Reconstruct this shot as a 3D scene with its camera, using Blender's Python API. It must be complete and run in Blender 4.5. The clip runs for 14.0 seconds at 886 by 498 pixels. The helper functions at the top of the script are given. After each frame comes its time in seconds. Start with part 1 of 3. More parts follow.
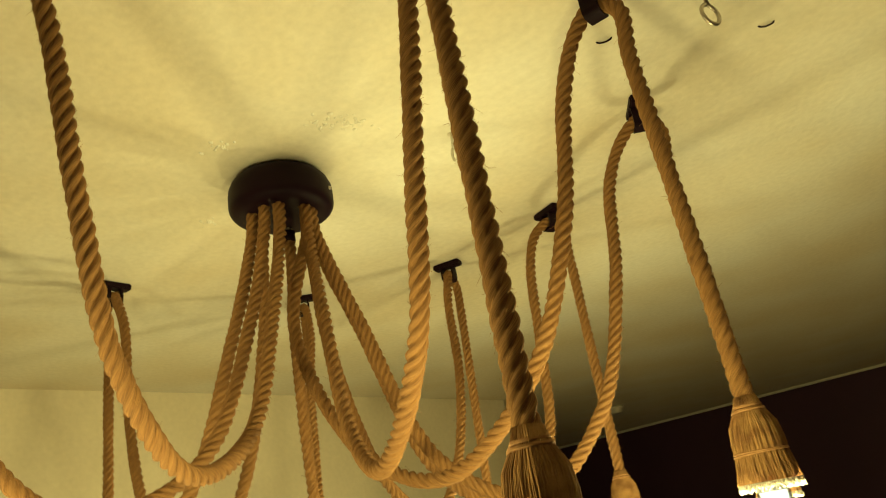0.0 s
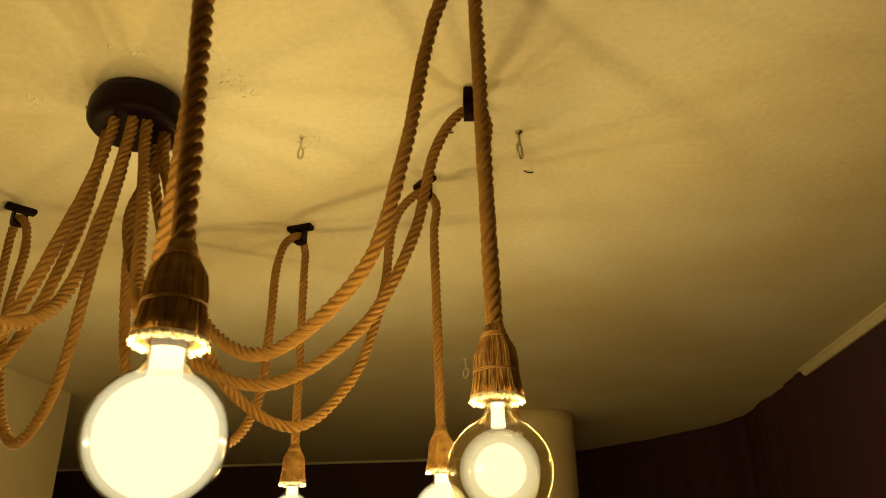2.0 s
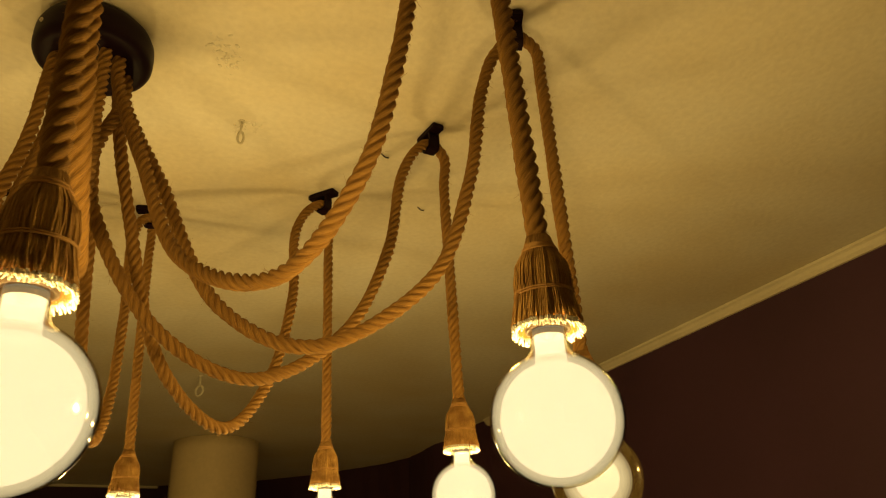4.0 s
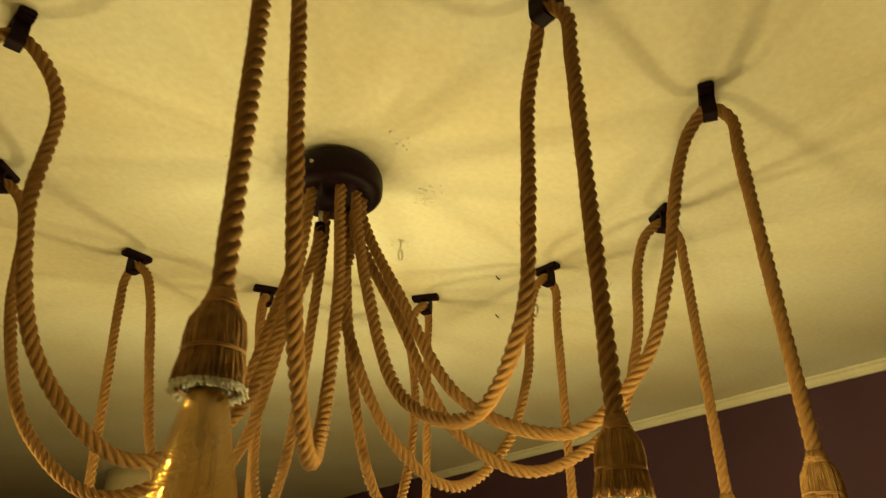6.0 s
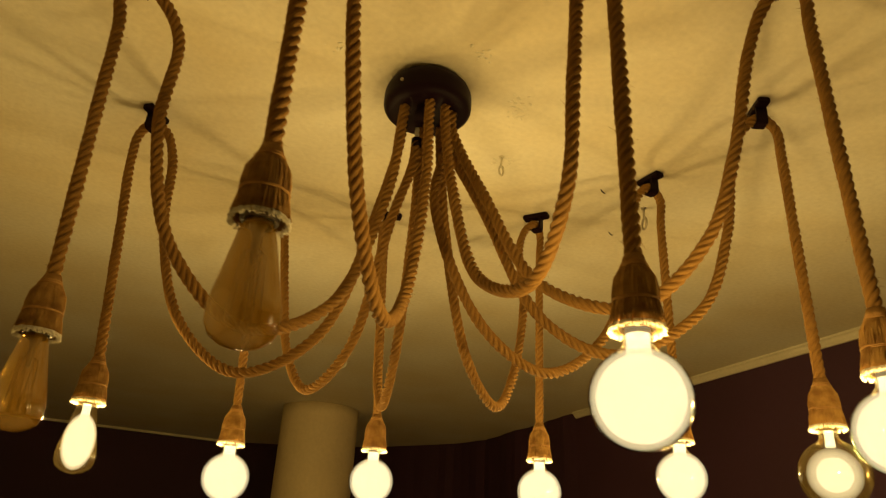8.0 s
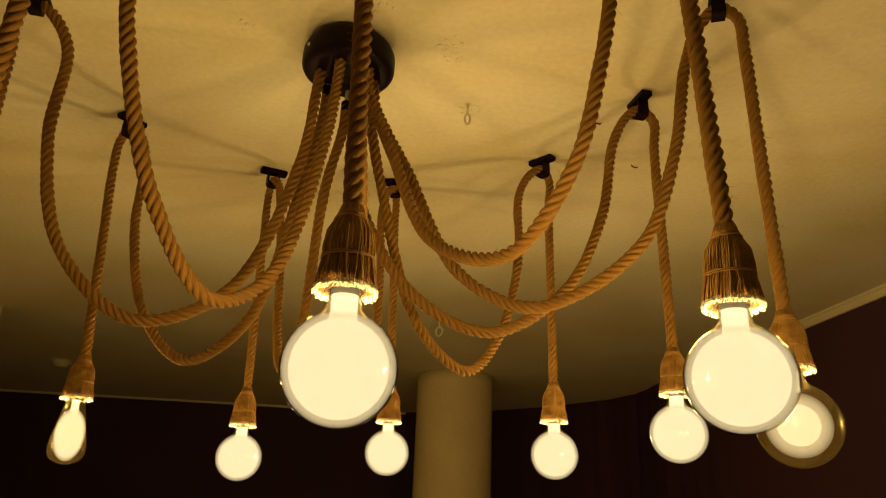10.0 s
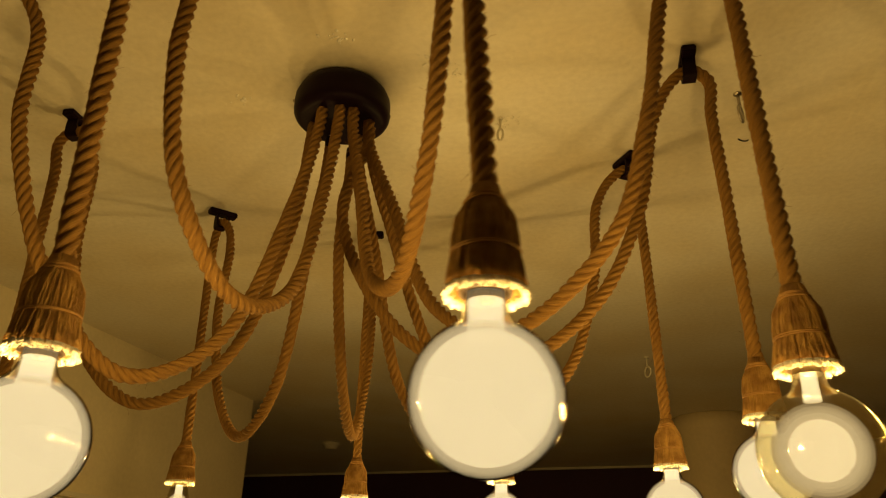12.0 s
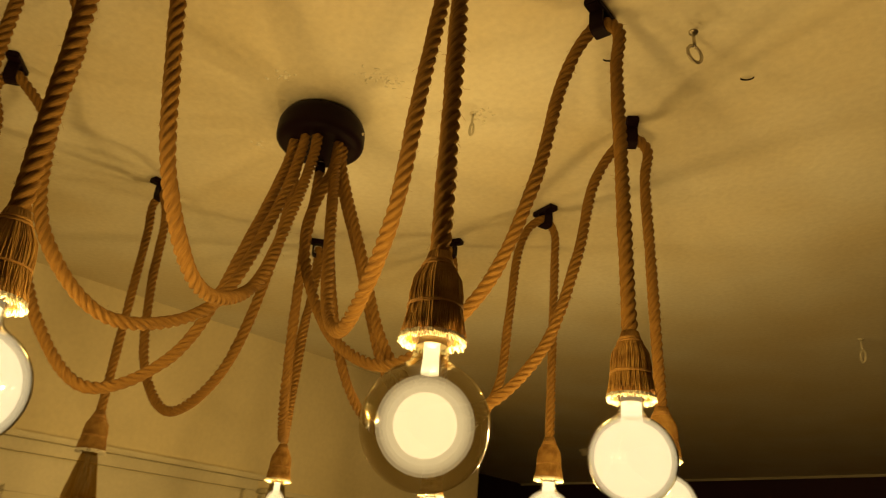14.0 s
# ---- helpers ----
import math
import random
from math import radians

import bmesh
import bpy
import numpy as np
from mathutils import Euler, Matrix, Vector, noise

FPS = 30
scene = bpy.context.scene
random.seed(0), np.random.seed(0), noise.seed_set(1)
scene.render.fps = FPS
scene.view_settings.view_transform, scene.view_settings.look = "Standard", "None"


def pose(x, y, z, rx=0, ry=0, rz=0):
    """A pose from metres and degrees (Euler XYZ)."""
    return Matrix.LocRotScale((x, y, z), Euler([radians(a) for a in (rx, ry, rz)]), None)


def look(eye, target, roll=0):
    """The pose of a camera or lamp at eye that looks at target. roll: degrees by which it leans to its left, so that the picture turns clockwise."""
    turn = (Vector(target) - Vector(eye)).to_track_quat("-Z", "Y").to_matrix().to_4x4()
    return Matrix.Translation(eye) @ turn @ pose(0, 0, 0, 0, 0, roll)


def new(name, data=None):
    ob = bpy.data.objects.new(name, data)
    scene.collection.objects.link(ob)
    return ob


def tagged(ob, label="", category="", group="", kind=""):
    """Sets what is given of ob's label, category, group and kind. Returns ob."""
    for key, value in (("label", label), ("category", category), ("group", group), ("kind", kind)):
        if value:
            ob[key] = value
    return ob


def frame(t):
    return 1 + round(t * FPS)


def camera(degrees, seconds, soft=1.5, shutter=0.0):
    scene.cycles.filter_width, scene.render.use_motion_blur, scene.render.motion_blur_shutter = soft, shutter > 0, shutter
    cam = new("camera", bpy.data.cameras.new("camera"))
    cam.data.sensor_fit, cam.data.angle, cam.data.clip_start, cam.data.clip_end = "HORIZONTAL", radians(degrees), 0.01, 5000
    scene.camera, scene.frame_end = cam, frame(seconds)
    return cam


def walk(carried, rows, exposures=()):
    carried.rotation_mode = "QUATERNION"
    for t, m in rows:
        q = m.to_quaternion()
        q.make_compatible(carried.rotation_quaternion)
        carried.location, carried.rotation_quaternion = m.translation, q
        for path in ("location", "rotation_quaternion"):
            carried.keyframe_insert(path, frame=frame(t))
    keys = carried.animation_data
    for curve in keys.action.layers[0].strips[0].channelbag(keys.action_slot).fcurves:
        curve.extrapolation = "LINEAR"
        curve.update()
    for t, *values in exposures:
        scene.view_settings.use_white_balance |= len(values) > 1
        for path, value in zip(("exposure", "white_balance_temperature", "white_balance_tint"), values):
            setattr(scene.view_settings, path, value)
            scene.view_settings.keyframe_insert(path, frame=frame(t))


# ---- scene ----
cam = camera(60.7, 14.0, soft=1.0, shutter=0.25)
PATH = [
    (0, (0.912, -0.799, 1.856), (-0.189, 0.705, 2.582), -9.8),
    (0.5, (0.84, -0.892, 1.786), (-0.012, 0.746, 2.555), -5.6),
    (0.8, (0.799, -0.941, 1.76), (0.115, 0.757, 2.567), -5.9),
    (1, (0.776, -0.974, 1.723), (0.203, 0.758, 2.542), -5.5),
    (1.5, (0.685, -1.079, 1.659), (0.423, 0.756, 2.41), -1.4),
    (2, (0.575, -1.217, 1.648), (0.576, 0.616, 2.449), -0.7),
    (2.1, (0.546, -1.226, 1.645), (0.57, 0.606, 2.447), -0.5),
    (2.5, (0.417, -1.235, 1.6), (0.533, 0.584, 2.422), 0.1),
    (2.7, (0.354, -1.213, 1.594), (0.561, 0.608, 2.396), -0.4),
    (4.8, (-0.266, -1.036, 1.624), (0.994, 0.265, 2.474), -2.6),
    (5, (-0.325, -1.016, 1.624), (0.975, 0.268, 2.436), -2.0),
    (5.5, (-0.54, -1.013, 1.656), (0.782, 0.234, 2.491), -2.0),
    (5.7, (-0.609, -1.011, 1.679), (0.677, 0.248, 2.551), -1.4),
    (6, (-0.695, -1.023, 1.691), (0.532, 0.261, 2.611), -0.1),
    (6.1, (-0.715, -1.021, 1.692), (0.494, 0.265, 2.632), 0.1),
    (6.5, (-0.79, -1.029, 1.687), (0.347, 0.338, 2.603), 0.5),
    (7, (-0.809, -1.027, 1.628), (0.264, 0.426, 2.487), 1.9),
    (7.5, (-0.739, -1.088, 1.566), (0.238, 0.422, 2.44), 3.4),
    (8, (-0.603, -1.151, 1.542), (0.303, 0.43, 2.367), 3.4),
    (8.5, (-0.498, -1.187, 1.514), (0.457, 0.394, 2.281), 4.5),
    (10.8, (0.087, -1.294, 1.628), (0.258, 0.55, 2.383), 2.6),
    (11, (0.126, -1.273, 1.626), (0.298, 0.541, 2.451), 4.2),
    (11.5, (0.233, -1.165, 1.643), (0.148, 0.67, 2.432), 4.0),
    (12, (0.422, -1.136, 1.63), (0.071, 0.652, 2.455), 1.2),
    (12.1, (0.474, -1.141, 1.636), (0.067, 0.64, 2.449), 1.3),
    (12.5, (0.665, -1.116, 1.635), (0.051, 0.628, 2.398), 2.3),
    (13, (0.795, -1.049, 1.636), (0.054, 0.613, 2.466), 4.0),
    (13.1, (0.814, -1.027, 1.642), (0.055, 0.623, 2.48), 4.8),
    (13.5, (0.91, -0.944, 1.654), (0.032, 0.64, 2.504), 3.3),
    (14, (1.056, -0.883, 1.631), (-0.088, 0.545, 2.439), 5.0),
]
EXPOSURES = [
    (0.0, -0.30, 5500, 1), (0.5, -0.28, 5600, 2), (1.0, -0.27, 5700, 3), (1.5, -0.54, 6900, 12), (2.0, -0.74, 7300, 16),
    (2.5, -0.89, 7700, 19), (5.0, -1.09, 8100, 21), (5.5, -0.79, 7200, 15), (6.0, -0.34, 6050, 5), (6.5, -0.24, 5850, 3),
    (7.0, -0.22, 5800, 3), (7.5, -0.54, 7100, 14), (8.0, -0.89, 7900, 21), (8.5, -1.14, 8300, 25), (11.0, -1.19, 8200, 24),
    (12.0, -1.48, 8400, 25), (13.0, -1.50, 8600, 27), (13.5, -1.50, 8800, 29), (14.0, -1.14, 8300, 25),
]
walk(cam, [(t, look(eye, target, roll)) for t, eye, target, roll in PATH], EXPOSURES)

CEILING = 2.5          # height of the ceiling
LAMP_COLOUR = (1.0, 0.785, 0.315)
LAMP_WATTS = 50.0

# ---- world: a closed room at night, only a trace of ambient light ----
world = bpy.data.worlds.new("night")
scene.world = world
world.use_nodes = True
world.node_tree.nodes["Background"].inputs["Color"].default_value = (0.9, 0.6, 0.35, 1)
world.node_tree.nodes["Background"].inputs["Strength"].default_value = 0.02


# ---- materials ----
def material(name, colour, rough=0.7, metal=0.0, second=None, scale=8.0, mix=0.5, bump=0.0, bump_scale=120.0, coords="Object", stretch=(1, 1, 1)):
    """A principled surface with two scales of variation in colour and a fine relief."""
    m = bpy.data.materials.new(name)
    m.use_nodes = True
    n, l = m.node_tree.nodes, m.node_tree.links
    b = n["Principled BSDF"]
    b.inputs["Roughness"].default_value, b.inputs["Metallic"].default_value = rough, metal
    co, mp = n.new("ShaderNodeTexCoord"), n.new("ShaderNodeMapping")
    mp.inputs["Scale"].default_value = stretch
    l.new(co.outputs[coords], mp.inputs["Vector"])
    big, small = n.new("ShaderNodeTexNoise"), n.new("ShaderNodeTexNoise")
    for tex, s in ((big, scale), (small, bump_scale)):
        tex.inputs["Scale"].default_value, tex.inputs["Detail"].default_value = s, 5
        l.new(mp.outputs["Vector"], tex.inputs["Vector"])
    if second is None:
        second = tuple(c * 0.8 for c in colour)
    ramp = n.new("ShaderNodeMapRange")
    ramp.inputs["From Min"].default_value, ramp.inputs["From Max"].default_value = 0.35, 0.65
    ramp.inputs["To Max"].default_value = mix
    l.new(big.outputs["Fac"], ramp.inputs["Value"])
    one = n.new("ShaderNodeMix")
    one.data_type = "RGBA"
    one.inputs["A"].default_value, one.inputs["B"].default_value = (*colour, 1), (*second, 1)
    l.new(ramp.outputs["Result"], one.inputs["Factor"])
    two = n.new("ShaderNodeMix")
    two.data_type, two.blend_type = "RGBA", "MULTIPLY"
    two.inputs["Factor"].default_value = 0.35 * mix
    l.new(one.outputs["Result"], two.inputs["A"])
    l.new(small.outputs["Fac"], two.inputs["B"])
    l.new(two.outputs["Result"], b.inputs["Base Color"])
    if bump:
        bp = n.new("ShaderNodeBump")
        bp.inputs["Strength"].default_value, bp.inputs["Distance"].default_value = 0.6, bump
        l.new(small.outputs["Fac"], bp.inputs["Height"])
        l.new(bp.outputs["Normal"], b.inputs["Normal"])
    return m


def glass(name, colour, haze=0.0, shine=0.06):
    """Thin blown glass: tinted, clear, with a gloss that grows towards the rim."""
    m = bpy.data.materials.new(name)
    m.use_nodes = True
    n, l = m.node_tree.nodes, m.node_tree.links
    n.remove(n["Principled BSDF"])
    clear, gloss, mix, edge = n.new("ShaderNodeBsdfTransparent"), n.new("ShaderNodeBsdfGlossy"), n.new("ShaderNodeMixShader"), n.new("ShaderNodeLayerWeight")
    clear.inputs["Color"].default_value = (*colour, 1)
    gloss.inputs["Roughness"].default_value, gloss.inputs["Color"].default_value = 0.02, (1, 0.97, 0.9, 1)
    power, share = n.new("ShaderNodeMath"), n.new("ShaderNodeMath")
    power.operation, share.operation = "POWER", "MULTIPLY_ADD"
    power.inputs[1].default_value, share.inputs[1].default_value, share.inputs[2].default_value = 4.0, 0.45, shine
    edge.inputs["Blend"].default_value = 0.5
    l.new(edge.outputs["Facing"], power.inputs[0])
    l.new(power.outputs["Value"], share.inputs[0])
    l.new(share.outputs["Value"], mix.inputs["Fac"])
    veil, body = n.new("ShaderNodeBsdfTranslucent"), n.new("ShaderNodeMixShader")
    veil.inputs["Color"].default_value = (0.95, 0.64, 0.24, 1)
    body.inputs["Fac"].default_value = haze
    l.new(clear.outputs["BSDF"], body.inputs[1])
    l.new(veil.outputs["BSDF"], body.inputs[2])
    l.new(body.outputs["Shader"], mix.inputs[1])
    l.new(gloss.outputs["BSDF"], mix.inputs[2])
    l.new(mix.outputs["Shader"], n["Material Output"].inputs["Surface"])
    return m


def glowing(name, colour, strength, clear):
    """A glowing shell for the glare of a lit bulb; it lets a share of the light pass."""
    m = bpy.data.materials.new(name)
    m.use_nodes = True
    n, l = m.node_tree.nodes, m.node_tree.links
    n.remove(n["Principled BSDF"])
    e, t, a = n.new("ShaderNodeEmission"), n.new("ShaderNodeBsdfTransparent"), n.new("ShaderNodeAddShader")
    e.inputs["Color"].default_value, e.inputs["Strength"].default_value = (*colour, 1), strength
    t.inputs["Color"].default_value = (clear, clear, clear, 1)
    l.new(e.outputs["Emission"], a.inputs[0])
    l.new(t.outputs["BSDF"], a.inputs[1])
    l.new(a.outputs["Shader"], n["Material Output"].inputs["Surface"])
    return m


CEILING_PAINT = material("ceiling_paint", (0.80, 0.77, 0.68), 0.55, second=(0.71, 0.61, 0.42), scale=2.0, mix=0.7, bump=0.0014, bump_scale=70)
LIGHT_WALL = material("beige_wall_paint", (0.86, 0.77, 0.57), 0.7, scale=2.0, bump=0.0006, bump_scale=60)
DARK_WALL = material("dark_maroon_paint", (0.056, 0.017, 0.046), 0.75, second=(0.042, 0.013, 0.034), scale=2.0, bump=0.0006, bump_scale=60)
CREAM_TRIM = material("cream_trim_paint", (0.76, 0.71, 0.58), 0.5, scale=6, bump=0.0004, bump_scale=80)
COLUMN_PAINT = material("column_paint", (0.82, 0.69, 0.47), 0.65, scale=3, bump=0.0006, bump_scale=50)
# Pale tone chosen so that the unseen floor bounces light to the ceiling.
FLOOR_BOUNCE = material("floor_bounce", (0.74, 0.65, 0.50), 0.5, scale=4, bump=0.0004, bump_scale=60, stretch=(1, 8, 1))
BLACK_METAL = material("black_painted_metal", (0.012, 0.0040, 0.009), 0.45, scale=30, bump=0.0002, bump_scale=260)
BLACK_PLASTIC = material("black_plastic", (0.012, 0.0040, 0.009), 0.5, scale=40, bump=0.0002, bump_scale=300)
JUTE = material("jute_rope", (0.46, 0.240, 0.062), 0.9, second=(0.18, 0.078, 0.019), scale=8, mix=0.9, bump=0.0030, bump_scale=14, coords="UV", stretch=(1, 4, 1))
JUTE_FIBRE = material("jute_fibre", (0.47, 0.265, 0.082), 0.9, second=(0.25, 0.118, 0.032), scale=60, mix=0.9, bump=0.0006, bump_scale=500)
# Paler than the rope: the bulb's light on the tips is in their colour.
JUTE_TIPS = material("lamplit_jute_tips", (0.82, 0.80, 0.74), 0.9, second=(0.66, 0.58, 0.44), scale=80, mix=0.7, bump=0.0006, bump_scale=500)
TWINE = material("jute_twine", (0.44, 0.24, 0.085), 0.9, second=(0.32, 0.15, 0.045), scale=80, mix=0.8, bump=0.0006, bump_scale=500)
SOCKET = material("brown_lampholder_plastic", (0.06, 0.035, 0.02), 0.5, scale=40)
STEEL = material("zinc_plated_steel", (0.55, 0.50, 0.42), 0.35, metal=1.0, scale=60, bump=0.0002, bump_scale=400)
BRASS = material("nickel_bulb_cap", (0.6, 0.55, 0.45), 0.3, metal=1.0, scale=60)
CLEAR_GLASS = glass("clear_bulb_glass", (0.97, 0.93, 0.78))
AMBER_GLASS = glass("amber_bulb_glass", (0.99, 0.76, 0.33), 0.07, 0.13)
HAZY_GLASS = glass("hazy_bulb_glass", (0.95, 0.90, 0.70), 0.0025)
for black in (BLACK_METAL, BLACK_PLASTIC):
    black.node_tree.nodes["Principled BSDF"].inputs["Specular IOR Level"].default_value = 0.08
GLOSS_PAINT = material("dried_gloss_paint", (0.88, 0.85, 0.76), 0.12, scale=60)
WHITE_PLASTIC = material("white_plastic", (0.7, 0.66, 0.55), 0.45, scale=20)
# Added shells that stand for the glare of a lit filament.
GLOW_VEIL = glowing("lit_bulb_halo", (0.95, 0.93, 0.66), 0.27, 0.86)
GLARE_CORE = glowing("lit_bulb_glare", (0.92, 0.95, 0.72), 2.00, 0.45)
FILAMENT = material("cold_filament", (0.85, 0.68, 0.36), 0.4, scale=50)
CARBON = material("grey_stem", (0.75, 0.70, 0.55), 0.4, scale=50)


# ---- mesh helpers ----
def mesh_object(name, verts, faces, mat, parent=None, label="", smooth=True, uvs=None):
    me = bpy.data.meshes.new(name)
    me.from_pydata([tuple(v) for v in verts], [], faces)
    if smooth:
        me.polygons.foreach_set("use_smooth", [True] * len(me.polygons))
    if uvs is not None:
        layer = me.uv_layers.new(name="UVMap")
        flat = np.asarray(uvs, float)[[v for f in faces for v in f]]
        layer.data.foreach_set("uv", flat.ravel())
    me.materials.append(mat)
    me.update()
    ob = new(name, me)
    if parent:
        ob.parent = parent
    if label:
        ob["label"] = label
    return ob


def part(name, bm, mat, parent, label="", smooth=True):
    """Links a bmesh as one mesh object under a thing or part."""
    me = bpy.data.meshes.new(name)
    bmesh.ops.recalc_face_normals(bm, faces=bm.faces)
    bm.to_mesh(me)
    bm.free()
    if smooth:
        me.polygons.foreach_set("use_smooth", [True] * len(me.polygons))
    me.materials.append(mat)
    ob = new(name, me)
    if parent:
        ob.parent = parent
    if label:
        ob["label"] = label
    return ob


def box(bm, lo, hi, bevel=0.0):
    c = [(a + b) / 2 for a, b in zip(lo, hi)]
    s = [b - a for a, b in zip(lo, hi)]
    made = bmesh.ops.create_cube(bm, size=1, matrix=Matrix.Translation(c) @ Matrix.Diagonal((*s, 1)))["verts"]
    if bevel:
        edges = list({e for v in made for e in v.link_edges})
        bmesh.ops.bevel(bm, geom=edges, offset=bevel, segments=2, affect="EDGES")
    return bm


def lathe(profile, around=32, closed=False):
    """Vertices and faces of a profile of (radius, z) turned round the z axis."""
    verts, faces = [], []
    for r, z in profile:
        for k in range(around):
            a = 2 * math.pi * k / around
            verts.append((r * math.cos(a), r * math.sin(a), z))
    n = len(profile)
    for i in range(n - 1 if not closed else n):
        for k in range(around):
            a, b = i * around + k, i * around + (k + 1) % around
            c, d = ((i + 1) % n) * around + (k + 1) % around, ((i + 1) % n) * around + k
            faces.append((a, b, c, d))
    return verts, faces


def spline(points, step):
    """A smooth even polyline through the points (centripetal Catmull-Rom, resampled)."""
    p = [Vector(q) for q in points]
    p = [2 * p[0] - p[1]] + p + [2 * p[-1] - p[-2]]
    out = []
    for i in range(1, len(p) - 2):
        a, b, c, d = p[i - 1:i + 3]
        t0 = 0.0
        t1 = t0 + max((b - a).length, 1e-6) ** 0.5
        t2 = t1 + max((c - b).length, 1e-6) ** 0.5
        t3 = t2 + max((d - c).length, 1e-6) ** 0.5
        for k in range(24):
            t = t1 + (t2 - t1) * k / 24
            a1 = a * ((t1 - t) / (t1 - t0)) + b * ((t - t0) / (t1 - t0))
            a2 = b * ((t2 - t) / (t2 - t1)) + c * ((t - t1) / (t2 - t1))
            a3 = c * ((t3 - t) / (t3 - t2)) + d * ((t - t2) / (t3 - t2))
            b1 = a1 * ((t2 - t) / (t2 - t0)) + a2 * ((t - t0) / (t2 - t0))
            b2 = a2 * ((t3 - t) / (t3 - t1)) + a3 * ((t - t1) / (t3 - t1))
            out.append(b1 * ((t2 - t) / (t2 - t1)) + b2 * ((t - t1) / (t2 - t1)))
    out.append(p[-2])
    dist = np.r_[0, np.cumsum([(out[i + 1] - out[i]).length for i in range(len(out) - 1)])]
    count = max(2, int(dist[-1] / step))
    at = np.linspace(0, dist[-1], count + 1)
    xyz = np.array([tuple(v) for v in out])
    return np.stack([np.interp(at, dist, xyz[:, k]) for k in range(3)], 1), at


def frames_along(line):
    """Tangent and two turning-free normals along a polyline."""
    tan = np.gradient(line, axis=0)
    tan /= np.linalg.norm(tan, axis=1)[:, None]
    n = np.cross(tan[0], (0.3, 0.9, 0.2))
    n /= np.linalg.norm(n)
    side = []
    for t in tan:
        n = n - t * (n @ t)
        n /= np.linalg.norm(n)
        side.append(n.copy())
    side = np.array(side)
    return tan, side, np.cross(tan, side)


def tube(line, radius, sides=6):
    """Vertices and faces of a plain round tube along a polyline."""
    line = np.asarray(line, float)
    _, u, v = frames_along(line)
    radius = np.broadcast_to(radius, (len(line),))
    verts, faces = [], []
    for i, p in enumerate(line):
        for k in range(sides):
            a = 2 * math.pi * k / sides
            verts.append(p + radius[i] * (math.cos(a) * u[i] + math.sin(a) * v[i]))
    for i in range(len(line) - 1):
        for k in range(sides):
            faces.append((i * sides + k, i * sides + (k + 1) % sides, (i + 1) * sides + (k + 1) % sides, (i + 1) * sides + k))
    faces.append(tuple(range(sides))[::-1])
    faces.append(tuple((len(line) - 1) * sides + k for k in range(sides)))
    return verts, faces


def merge(pieces):
    verts, faces = [], []
    for v, f in pieces:
        base = len(verts)
        verts += [tuple(p) for p in v]
        faces += [tuple(base + k for k in g) for g in f]
    return verts, faces


# ---- the room ----
RIGHT_WALL = [(1.52, -5.0), (2.20, 2.12)]
ROUND_WALL = [(2.20, 2.12), (2.31, 3.20), (2.26, 3.42), (1.95, 3.98), (1.62, 4.38), (1.10, 4.70)]
FAR_WALL = [(1.10, 4.70), (-2.6, 5.09)]
LEFT_WALL = [(-1.96, -5.0), (-1.25, 2.45)]


def wall_strip(name, points, mat, low, high, thick, label, ragged=0.0):
    """A wall of some thickness along a line of plan points; the room lies to its left when walking the line. ragged: how unevenly its top edge is painted."""
    verts, faces = [], []
    pts = [Vector((*p, 0)) for p in points]
    fine = []
    for a, b in zip(pts, pts[1:]):
        count = max(1, int((b - a).length / 0.06)) if ragged else 1
        fine += [a.lerp(b, k / count) for k in range(count)]
    fine.append(pts[-1])
    for i, p in enumerate(fine):
        d = (fine[min(i + 1, len(fine) - 1)] - fine[max(i - 1, 0)]).normalized()
        out = Vector((d.y, -d.x, 0))
        lean = ragged * (noise.noise(p * 3.0) + 0.5 * noise.noise(p * 11.0)) if ragged else 0
        q, r = p, p + out * thick
        verts += [(q.x, q.y, low), (q.x - out.x * lean, q.y - out.y * lean, high), (r.x, r.y, high), (r.x, r.y, low)]
    for i in range(len(fine) - 1):
        a, b = 4 * i, 4 * i + 4
        for k in range(4):
            faces.append((a + k, a + (k + 1) % 4, b + (k + 1) % 4, b + k))
    faces += [(0, 3, 2, 1), tuple(4 * (len(fine) - 1) + k for k in range(4))]
    return tagged(mesh_object(name, verts, faces, mat, smooth=False), label, "wall", kind="structure")


